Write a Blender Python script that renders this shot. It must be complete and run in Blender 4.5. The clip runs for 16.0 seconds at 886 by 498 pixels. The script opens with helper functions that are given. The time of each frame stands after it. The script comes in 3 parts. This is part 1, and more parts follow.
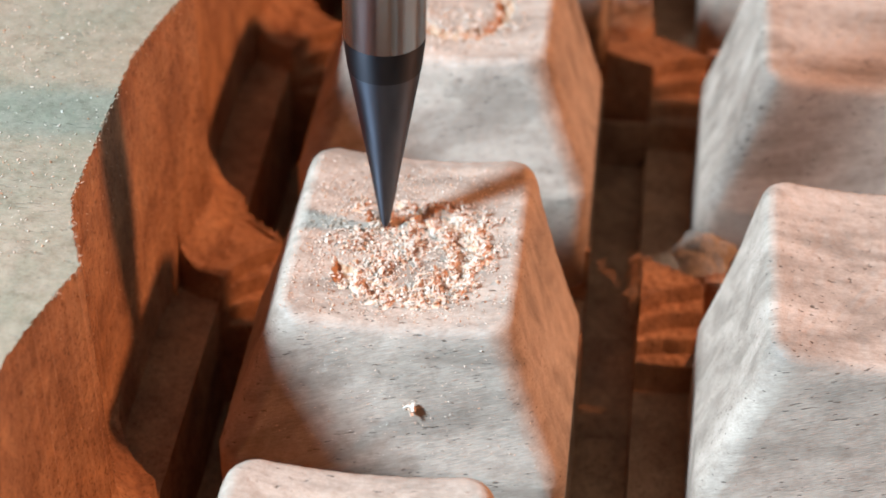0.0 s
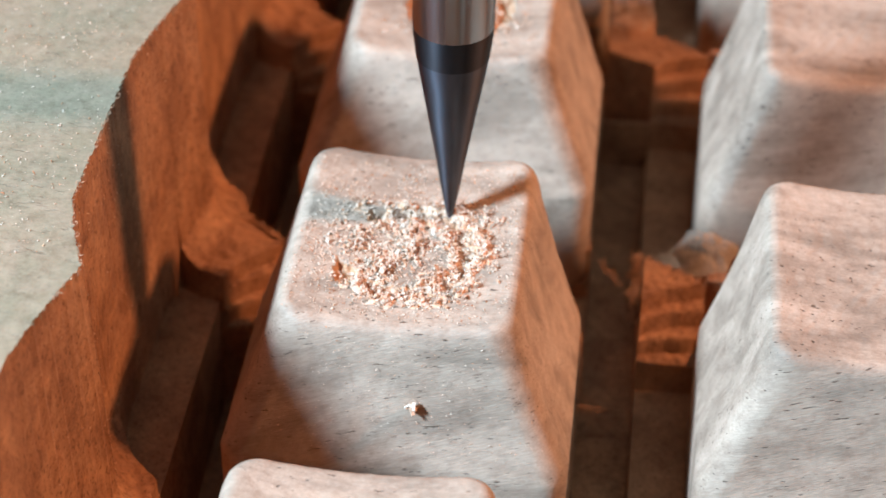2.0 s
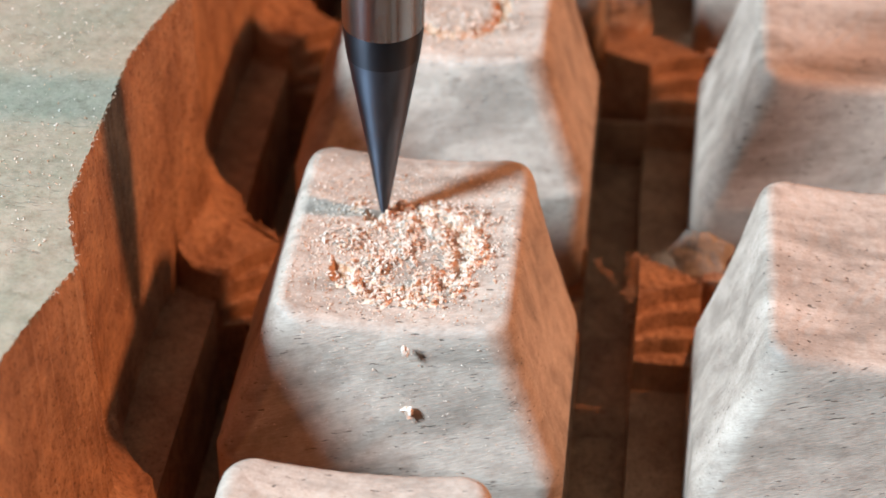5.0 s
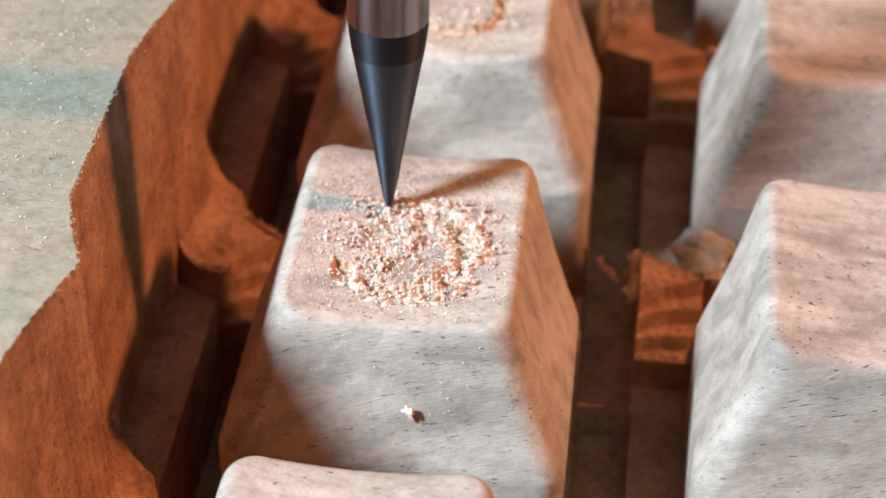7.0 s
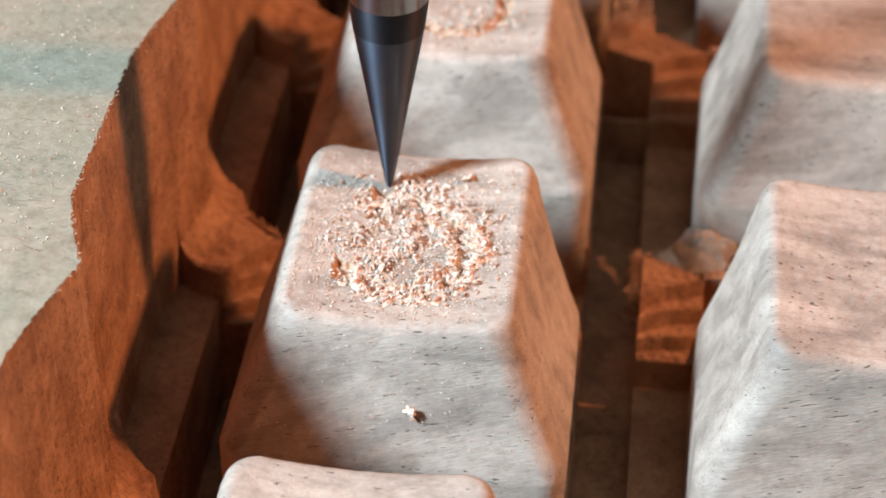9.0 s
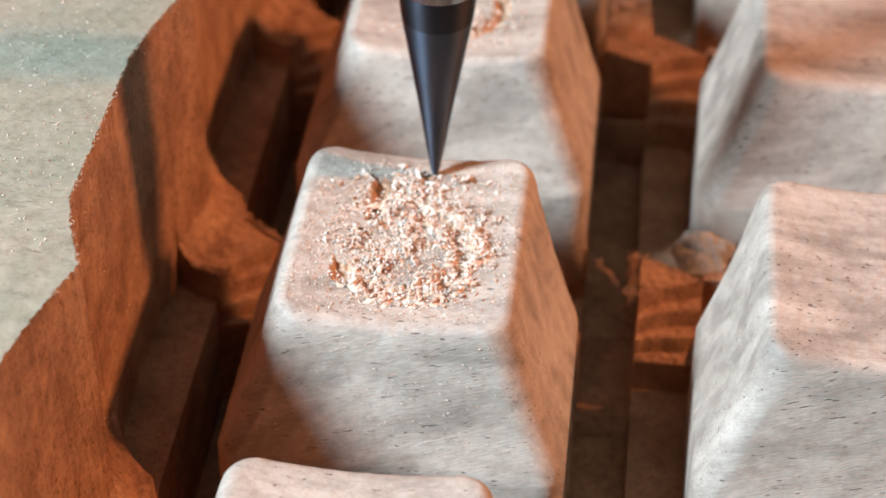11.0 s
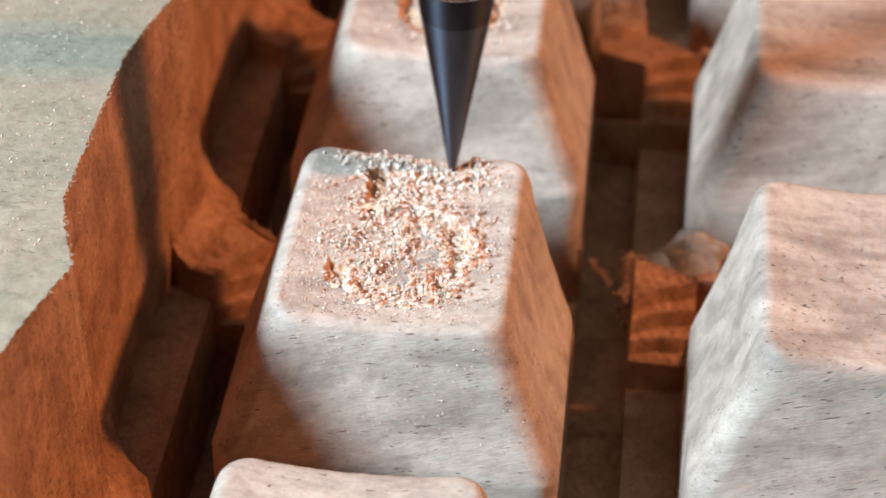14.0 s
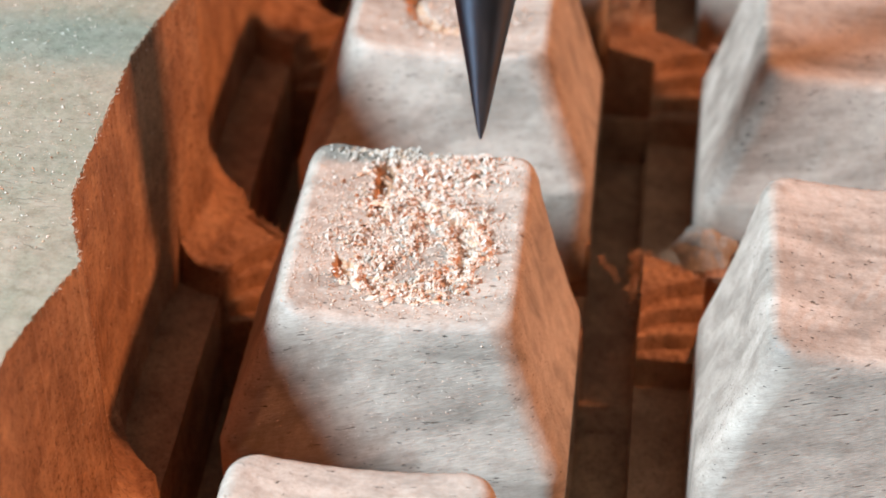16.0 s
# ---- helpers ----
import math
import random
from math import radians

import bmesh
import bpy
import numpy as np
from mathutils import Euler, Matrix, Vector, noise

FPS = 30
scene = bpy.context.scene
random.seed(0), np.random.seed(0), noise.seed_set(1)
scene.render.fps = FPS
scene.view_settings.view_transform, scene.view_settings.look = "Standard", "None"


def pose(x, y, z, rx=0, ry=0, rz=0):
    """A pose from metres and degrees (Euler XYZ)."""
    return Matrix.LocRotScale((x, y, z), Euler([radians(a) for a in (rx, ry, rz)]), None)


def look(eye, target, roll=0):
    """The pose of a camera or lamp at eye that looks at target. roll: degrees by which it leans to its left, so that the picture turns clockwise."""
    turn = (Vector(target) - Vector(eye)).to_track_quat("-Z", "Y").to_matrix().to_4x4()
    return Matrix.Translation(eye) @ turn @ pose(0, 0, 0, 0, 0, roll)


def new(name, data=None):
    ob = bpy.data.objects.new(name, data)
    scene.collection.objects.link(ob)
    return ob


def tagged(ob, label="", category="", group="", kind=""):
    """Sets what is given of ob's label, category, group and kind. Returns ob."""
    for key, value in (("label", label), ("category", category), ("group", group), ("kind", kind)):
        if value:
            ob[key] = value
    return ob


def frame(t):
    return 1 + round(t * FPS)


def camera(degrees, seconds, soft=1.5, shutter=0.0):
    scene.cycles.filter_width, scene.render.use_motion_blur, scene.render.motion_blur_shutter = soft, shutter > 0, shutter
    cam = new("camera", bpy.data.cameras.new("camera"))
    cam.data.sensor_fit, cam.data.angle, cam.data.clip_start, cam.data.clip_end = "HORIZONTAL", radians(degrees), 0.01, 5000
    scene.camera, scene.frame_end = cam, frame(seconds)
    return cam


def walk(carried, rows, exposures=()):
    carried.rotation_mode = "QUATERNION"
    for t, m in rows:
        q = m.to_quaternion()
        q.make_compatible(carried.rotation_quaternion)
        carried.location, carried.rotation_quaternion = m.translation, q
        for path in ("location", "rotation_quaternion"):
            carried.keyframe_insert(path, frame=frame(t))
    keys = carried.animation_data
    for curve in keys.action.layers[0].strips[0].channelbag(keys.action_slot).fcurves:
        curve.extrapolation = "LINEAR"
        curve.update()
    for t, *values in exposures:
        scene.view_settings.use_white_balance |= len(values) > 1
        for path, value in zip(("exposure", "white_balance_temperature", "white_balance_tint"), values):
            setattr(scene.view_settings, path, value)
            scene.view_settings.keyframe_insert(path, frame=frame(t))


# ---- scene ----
cam = camera(24.7, 16.0, 1.6, 0.5)
MM = 0.001


def mm(x, y, z):
    return Vector((x * MM, y * MM, z * MM))


# camera: a phone propped over the work; only small shakes of the machine reach it
BASE = pose(12.57 * MM, -58.30 * MM, 50.54 * MM, 51.44, -0.80, 6.35)
CAM = [(0, 0.000, 0.000), (0.5, 0.000, -0.080), (1, -0.016, -0.064), (1.5, 0.000, 0.032), (2, -0.016, 0.032), (2.5, -0.032, 0.000), (3, -0.016,
    -0.096), (3.5, 0.000, -0.096), (4, -0.016, -0.096), (6.5, -0.032, -0.032), (7, -0.096, -0.032), (7.5, -0.080, -0.080), (8, -0.048, -0.080), (8.5,
    -0.096, -0.032), (9, -0.088, 0.000), (11.5, -0.016, -0.096), (12, 0.008, -0.176), (12.5, 0.000, -0.176), (13, 0.016, -0.208), (13.5, -0.064,
    -0.208), (14, -0.032, -0.208), (14.5, -0.096, -0.128), (15, -0.112, -0.144), (15.5, -0.128, -0.016), (16, -0.128, 0.016)]
walk(cam, [(t, BASE @ pose(0, 0, 0, rx, ry, 0)) for t, rx, ry in CAM])
cam.data.dof.use_dof = True
cam.data.dof.focus_distance = 0.0765
cam.data.dof.aperture_fstop = 80.0

# ---------------------------------------------------------------- light
world = bpy.data.worlds.new("workshop_air")
scene.world = world
world.use_nodes = True
world.node_tree.nodes["Background"].inputs["Color"].default_value = (0.90, 0.86, 0.86, 1)
world.node_tree.nodes["Background"].inputs["Strength"].default_value = 0.36
scene.view_settings.exposure = 0.0


def lamp(name, eye, target, power, colour, size):
    data = bpy.data.lights.new(name, "AREA")
    data.shape, data.size, data.energy, data.color = "DISK", size, power, colour
    ob = new(name, data)
    ob.matrix_world = look(eye, target)
    return ob


def from_way(azimuth_x, azimuth_y, elevation, far):
    """A lamp's place: the light travels along (azimuth_x, azimuth_y) and falls at that elevation."""
    n = math.hypot(azimuth_x, azimuth_y)
    e = radians(elevation)
    return Vector((4 * MM - azimuth_x / n * math.cos(e) * far, 6 * MM - azimuth_y / n * math.cos(e) * far, math.sin(e) * far))


lamp("cool_work_light", from_way(0.82, 0.57, 37, 0.17), mm(4, 6, 0), 1.07, (0.50, 0.69, 0.90), 0.034)
lamp("warm_bulb", from_way(-1.0, -0.08, 41, 0.22), mm(4, 6, 0), 0.455, (1.0, 0.40, 0.175), 0.019)

# ---------------------------------------------------------------- materials


def material(name):
    m = bpy.data.materials.new(name)
    m.use_nodes = True
    t = m.node_tree
    return m, t, t.nodes["Principled BSDF"]


def node(t, kind, **inputs):
    n = t.nodes.new(kind)
    for key, value in inputs.items():
        n.inputs[key.replace("_", " ")].default_value = value
    return n


def ramp(t, factor, stops):
    n = t.nodes.new("ShaderNodeValToRGB")
    n.color_ramp.elements[0].position, n.color_ramp.elements[0].color = stops[0][0], (*stops[0][1], 1)
    n.color_ramp.elements[1].position, n.color_ramp.elements[1].color = stops[-1][0], (*stops[-1][1], 1)
    for at, c in stops[1:-1]:
        n.color_ramp.elements.new(at).color = (*c, 1)
    t.links.new(factor, n.inputs["Fac"])
    return n.outputs["Color"]


def scaled(t, turn, size):
    """World coordinates in millimetres, turned and stretched along the grain."""
    geo = t.nodes.new("ShaderNodeNewGeometry")
    r = t.nodes.new("ShaderNodeMapping")
    r.inputs["Rotation"].default_value = [radians(a) for a in turn]
    t.links.new(geo.outputs["Position"], r.inputs["Vector"])
    m = t.nodes.new("ShaderNodeMapping")
    m.inputs["Scale"].default_value = [s / MM for s in size]
    t.links.new(r.outputs["Vector"], m.inputs["Vector"])
    return m.outputs["Vector"]


def mix(t, kind, factor, a, b):
    n = t.nodes.new("ShaderNodeMix")
    n.data_type, n.blend_type = "RGBA", kind
    for slot, value in ((0, factor), (6, a), (7, b)):
        if isinstance(value, (float, tuple)):
            n.inputs[slot].default_value = value
        else:
            t.links.new(value, n.inputs[slot])
    return n.outputs[2]


def wood(name, dark, mid, light, pores=1.0, dust=0.0, rough=0.62, bump=0.5, spotty=0.35, grain=(0.15, 1.0, -0.24), hair=(2.2, 9.0, 7.0), tilt=0.0, arcs=0.0, bands=0.0):
    m, t, b = material(name)
    # growth rings, bent by slow noise
    ring = node(t, "ShaderNodeTexNoise", Scale=1.0, Detail=6.0, Roughness=0.62, Distortion=0.5)
    t.links.new(scaled(t, (0, tilt, 0), grain), ring.inputs["Vector"])
    # fine fibre and an even mottle
    fibre = node(t, "ShaderNodeTexNoise", Scale=1.0, Detail=4.0, Roughness=0.7)
    t.links.new(scaled(t, (0, tilt, 3), hair), fibre.inputs["Vector"])
    mottle = node(t, "ShaderNodeTexNoise", Scale=1.0, Detail=5.0, Roughness=0.7)
    t.links.new(scaled(t, (20, 10, 30), (1.6, 1.6, 1.6)), mottle.inputs["Vector"])
    base = ramp(t, ring.outputs["Fac"], [(0.36, dark), (0.50, mid), (0.64, light)])
    tint = ramp(t, fibre.outputs["Fac"], [(0.3, (0.72, 0.69, 0.66)), (0.58, (1.0, 1.0, 1.0)), (0.8, (1.15, 1.15, 1.15))])
    colour = mix(t, "MULTIPLY", 0.7, base, tint)
    blotch = ramp(t, mottle.outputs["Fac"], [(0.32, (0.62, 0.56, 0.52)), (0.5, (1.0, 1.0, 1.0)), (0.7, (1.2, 1.22, 1.2))])
    colour = mix(t, "MULTIPLY", spotty, colour, blotch)
    if arcs:
        # rings of the tree cut across, and the crowded specks of the end grain
        wave = node(t, "ShaderNodeTexWave", Scale=1.0, Distortion=3.5, Detail=3.0)
        wave.inputs["Detail Scale"].default_value = 1.4
        wave.wave_type, wave.rings_direction = "RINGS", "X"
        t.links.new(scaled(t, (0, 0, 0), (0.05, 0.10, 0.14)), wave.inputs["Vector"])
        lines = ramp(t, wave.outputs["Fac"], [(0.0, (0.70, 0.64, 0.58)), (0.35, (1.0, 1.0, 1.0)), (0.85, (1.1, 1.1, 1.08)), (1.0, (1.35, 1.3, 1.2))])
        colour = mix(t, "MULTIPLY", arcs, colour, lines)
        speck = node(t, "ShaderNodeTexNoise", Scale=1.0, Detail=2.0, Roughness=0.6)
        t.links.new(scaled(t, (0, 0, 0), (7.0, 7.0, 4.5)), speck.inputs["Vector"])
        colour = mix(t, "MULTIPLY", 0.8, colour, ramp(t, speck.outputs["Fac"], [(0.30, (0.42, 0.36, 0.32)), (0.44, (1.0, 1.0, 1.0)), (0.66, (1.0, 1.0, 1.0)), (0.76, (1.7, 1.5, 1.2))]))
    if bands:
        layer = node(t, "ShaderNodeTexNoise", Scale=1.0, Detail=4.0, Roughness=0.6, Distortion=0.3)
        t.links.new(scaled(t, (0, 0, 0), (0.04, 1.5, 0.14)), layer.inputs["Vector"])
        colour = mix(t, "MULTIPLY", bands, colour, ramp(t, layer.outputs["Fac"], [(0.34, (0.50, 0.47, 0.44)), (0.5, (0.95, 0.95, 0.95)), (0.66, (1.12, 1.12, 1.1))]))
    # open pores: short dark dashes along the grain, in drifts
    pore = node(t, "ShaderNodeTexNoise", Scale=1.0, Detail=1.6, Roughness=0.5)
    t.links.new(scaled(t, (0, tilt * 0.6, 3), (1.5, 6.5, 10.5)), pore.inputs["Vector"])
    drift = node(t, "ShaderNodeTexNoise", Scale=1.0, Detail=2.0)
    t.links.new(scaled(t, (0, tilt, 0), (0.22, 0.6, 0.75)), drift.inputs["Vector"])
    where = t.nodes.new("ShaderNodeMath")
    where.operation = "MULTIPLY_ADD"
    t.links.new(drift.outputs["Fac"], where.inputs[0])
    where.inputs[1].default_value = -0.22
    t.links.new(pore.outputs["Fac"], where.inputs[2])
    spots = ramp(t, where.outputs[0], [(0.170, (0.16, 0.13, 0.11)), (0.208, (1, 1, 1))])
    colour = mix(t, "MULTIPLY", 0.85 * pores, colour, spots)
    if dust:
        grit = node(t, "ShaderNodeTexNoise", Scale=1.0, Detail=6.0, Roughness=0.75)
        t.links.new(scaled(t, (0, 0, 0), (1.3, 1.3, 1.3)), grit.inputs["Vector"])
        fall = ramp(t, grit.outputs["Fac"], [(0.40, (0, 0, 0)), (0.66, (dust, dust, dust))])
        colour = mix(t, "MIX", fall, colour, (0.60, 0.46, 0.34, 1.0))
    t.links.new(colour, b.inputs["Base Color"])
    b.inputs["Roughness"].default_value = rough
    b.inputs["Specular IOR Level"].default_value = 0.35
    high = mix(t, "MULTIPLY", 1.0, fibre.outputs["Color"], spots)
    bp = node(t, "ShaderNodeBump", Strength=bump, Distance=0.00009)
    t.links.new(high, bp.inputs["Height"])
    t.links.new(bp.outputs["Normal"], b.inputs["Normal"])
    return m


KEY_WOOD = wood("carved_walnut", (0.33, 0.255, 0.19), (0.48, 0.372, 0.28), (0.58, 0.458, 0.35), pores=0.95, bump=0.45, spotty=0.4, hair=(1.3, 9.0, 15.0), grain=(0.13, 0.5, 0.36), tilt=19.0, bands=0.22)
CUT_WOOD = wood("cut_walnut_wall", (0.30, 0.155, 0.085), (0.41, 0.225, 0.125), (0.49, 0.285, 0.16), pores=0.25, rough=0.7, bump=0.5, spotty=0.75, grain=(0.25, 0.4, 0.3), hair=(5.0, 6.0, 4.0), arcs=0.28)
TOP_WOOD = wood("planed_walnut_top", (0.225, 0.208, 0.138), (0.262, 0.226, 0.148), (0.30, 0.24, 0.158), pores=0.35, dust=0.22, rough=0.6, bump=0.5, spotty=0.55, grain=(0.22, 0.10, 0.2), hair=(4.0, 6.0, 5.0))


def chip_material():
    m, t, b = material("fresh_sawdust")
    geo = t.nodes.new("ShaderNodeNewGeometry")
    # the orange end of the ramp paints warm bounced light into some chips
    tone = ramp(t, geo.outputs["Random Per Island"], [(0.0, (0.48, 0.22, 0.11)), (0.16, (0.64, 0.40, 0.25)), (0.3, (0.74, 0.56, 0.42)), (0.75, (0.79, 0.63, 0.49)), (1.0, (0.76, 0.66, 0.54))])
    n = node(t, "ShaderNodeTexNoise", Scale=1.0, Detail=3.0)
    t.links.new(scaled(t, (0, 0, 0), (9, 9, 9)), n.inputs["Vector"])
    t.links.new(mix(t, "MULTIPLY", 0.5, tone, ramp(t, n.outputs["Fac"], [(0.3, (0.6, 0.55, 0.5)), (0.7, (1.1, 1.1, 1.1))])), b.inputs["Base Color"])
    b.inputs["Roughness"].default_value = 0.9
    b.inputs["Specular IOR Level"].default_value = 0.15
    return m


CHIP_WOOD = chip_material()


def packed_material():
    m, t, b = material("packed_dust")
    n = node(t, "ShaderNodeTexNoise", Scale=1.0, Detail=4.0, Roughness=0.65)
    t.links.new(scaled(t, (0, 0, 0), (2.2, 2.2, 2.2)), n.inputs["Vector"])
    # pale dust; the orange low stop paints in the warm shade between lumps
    t.links.new(ramp(t, n.outputs["Fac"], [(0.34, (0.52, 0.24, 0.11)), (0.46, (0.74, 0.48, 0.31)), (0.58, (0.68, 0.51, 0.38))]), b.inputs["Base Color"])
    b.inputs["Roughness"].default_value = 0.95
    b.inputs["Specular IOR Level"].default_value = 0.1
    return m


PACKED = packed_material()
DRIFT = wood("settled_dust", (0.26, 0.23, 0.18), (0.33, 0.29, 0.23), (0.40, 0.35, 0.28), pores=0.0, rough=0.95, bump=1.0, spotty=0.6, hair=(6.0, 6.0, 6.0))
FIBRE_WOOD = wood("torn_fibre", (0.42, 0.24, 0.14), (0.52, 0.31, 0.19), (0.60, 0.40, 0.26), pores=0.0, bump=0.2)
BED_WOOD = wood("spoilboard_fibre", (0.30, 0.22, 0.15), (0.36, 0.27, 0.19), (0.42, 0.32, 0.23), pores=0.0, rough=0.8)


def metal(name, colour, rough, streak):
    m, t, b = material(name)
    n = node(t, "ShaderNodeTexNoise", Scale=1.0, Detail=3.0)
    own = t.nodes.new("ShaderNodeTexCoord")
    size = t.nodes.new("ShaderNodeMapping")
    size.inputs["Scale"].default_value = [k / MM for k in streak]
    t.links.new(own.outputs["Object"], size.inputs["Vector"])
    t.links.new(size.outputs["Vector"], n.inputs["Vector"])
    t.links.new(ramp(t, n.outputs["Fac"], [(0.3, tuple(c * 0.75 for c in colour)), (0.7, colour)]), b.inputs["Base Color"])
    t.links.new(ramp(t, n.outputs["Fac"], [(0.3, (rough * 1.25,) * 3), (0.7, (rough * 0.85,) * 3)]), b.inputs["Roughness"])
    b.inputs["Metallic"].default_value = 1.0
    # ground round and round: highlights run along the shank
    b.inputs["Anisotropic"].default_value = 0.85
    b.inputs["Anisotropic Rotation"].default_value = 0.25
    round_z = t.nodes.new("ShaderNodeTangent")
    round_z.direction_type, round_z.axis = "RADIAL", "Z"
    t.links.new(round_z.outputs["Tangent"], b.inputs["Tangent"])
    return m


STEEL = metal("ground_steel", (0.36, 0.355, 0.35), 0.24, (2.0, 2.0, 0.1))
CARBIDE = metal("dark_carbide", (0.10, 0.11, 0.13), 0.42, (2.0, 2.0, 0.2))


COLLAR = metal("blackened_band", (0.055, 0.056, 0.062), 0.45, (2.0, 2.0, 0.3))


def plain(name, colour, rough=0.8):
    m, t, b = material(name)
    n = node(t, "ShaderNodeTexNoise", Scale=6.0, Detail=5.0)
    t.links.new(ramp(t, n.outputs["Fac"], [(0.3, tuple(c * 0.85 for c in colour)), (0.7, colour)]), b.inputs["Base Color"])
    b.inputs["Roughness"].default_value = rough
    return m


PAINT = plain("workshop_paint", (0.62, 0.60, 0.58))

# ---------------------------------------------------------------- building helpers


def mesh_from(name, verts, faces, mat, smooth=True):
    """verts in millimetres."""
    me = bpy.data.meshes.new(name)
    me.from_pydata([(x * MM, y * MM, z * MM) for x, y, z in verts], [], faces)
    me.update()
    if smooth:
        me.polygons.foreach_set("use_smooth", [True] * len(me.polygons))
    me.materials.append(mat)
    return me


def part(name, me, parent, label=""):
    ob = new(name, me)
    ob.parent = parent
    if label:
        ob["label"] = label
    return ob


def lathe(profile, n=48):
    """A turned body round z from (radius, height) pairs."""
    verts, faces = [], []
    for r, z in profile:
        for k in range(n):
            a = 2 * math.pi * k / n
            verts.append((r * math.cos(a), r * math.sin(a), z))
    for i in range(len(profile) - 1):
        for k in range(n):
            a, b = i * n + k, i * n + (k + 1) % n
            faces.append((a, b, b + n, a + n))
    faces.append(tuple(range(n))[::-1])
    faces.append(tuple(range((len(profile) - 1) * n, len(profile) * n)))
    return verts, faces


def box(x0, x1, y0, y1, z0, z1):
    v = [(x, y, z) for z in (z0, z1) for y in (y0, y1) for x in (x0, x1)]
    return v, [(0, 2, 3, 1), (4, 5, 7, 6), (0, 1, 5, 4), (1, 3, 7, 5), (3, 2, 6, 7), (2, 0, 4, 6)]


# ---------------------------------------------------------------- the place round the machine
# added unseen room shell; the gap between ceiling strips lets overhead fill light in
for name, b in (("floor", (-1500, 1500, -1500, 1500, -960, -900)),
                ("ceiling_1", (-1500, -650, -1500, 1500, 1500, 1560)), ("ceiling_2", (650, 1500, -1500, 1500, 1500, 1560)),
                ("ceiling_3", (-650, 650, -1500, -650, 1500, 1560)), ("ceiling_4", (-650, 650, 650, 1500, 1500, 1560)),
                ("wall_north", (-1500, 1500, 1500, 1560, -900, 1500)), ("wall_south", (-1500, 1500, -1560, -1500, -900, 1500)),
                ("wall_east", (1500, 1560, -1500, 1500, -900, 1500)), ("wall_west", (-1560, -1500, -1500, 1500, -900, 1500))):
    tagged(new(name, mesh_from(name, *box(*b), PAINT, False)), "plain grey surface of an added unseen room that shapes the light", name.split("_")[0], kind="structure")
bed = new("machine_bed", mesh_from("machine_bed", *box(-90, 120, -70, 130, -40, -20), BED_WOOD, False))
tagged(bed, "brown fibreboard bed of the engraving machine", "machine bed", kind="structure")

# ---------------------------------------------------------------- the carved blank
PITCH = 19.05
STOCK = 5.0          # top of the uncut wood over the key tops


def steps(*spans):
    out = [spans[0][0]]
    for a, b, d in spans:
        n = max(1, round((b - a) / d))
        out += list(a + (b - a) * np.arange(1, n + 1) / n)
    return np.array(out)


def soft_noise(x, y, size, seed):
    """Smooth noise of about unit range from a few turned waves."""
    r = np.random.RandomState(seed)
    z = np.zeros_like(x)
    for _ in range(14):
        a, ph, k = r.rand() * 6.283, r.rand() * 6.283, (0.6 + 1.2 * r.rand()) / size
        z += np.sin((x * np.cos(a) + y * np.sin(a)) * k * 6.283 + ph)
    return z / 4.0


def smooth(a, b, x):
    u = np.clip((x - a) / (b - a), 0, 1)
    return u * u * (3 - 2 * u)


def wall_line(v):
    """The milled wall's x, by the distance v from the middle of a key row; cusps stand between the rows."""
    ahead = np.clip((v - 3.4) / 6.1, 0, 1) ** 1.45
    behind = np.clip((-v - 5.6) / 3.925, 0, 1) ** 1.3
    return -7.1 + 1.3 * np.maximum(ahead, behind)


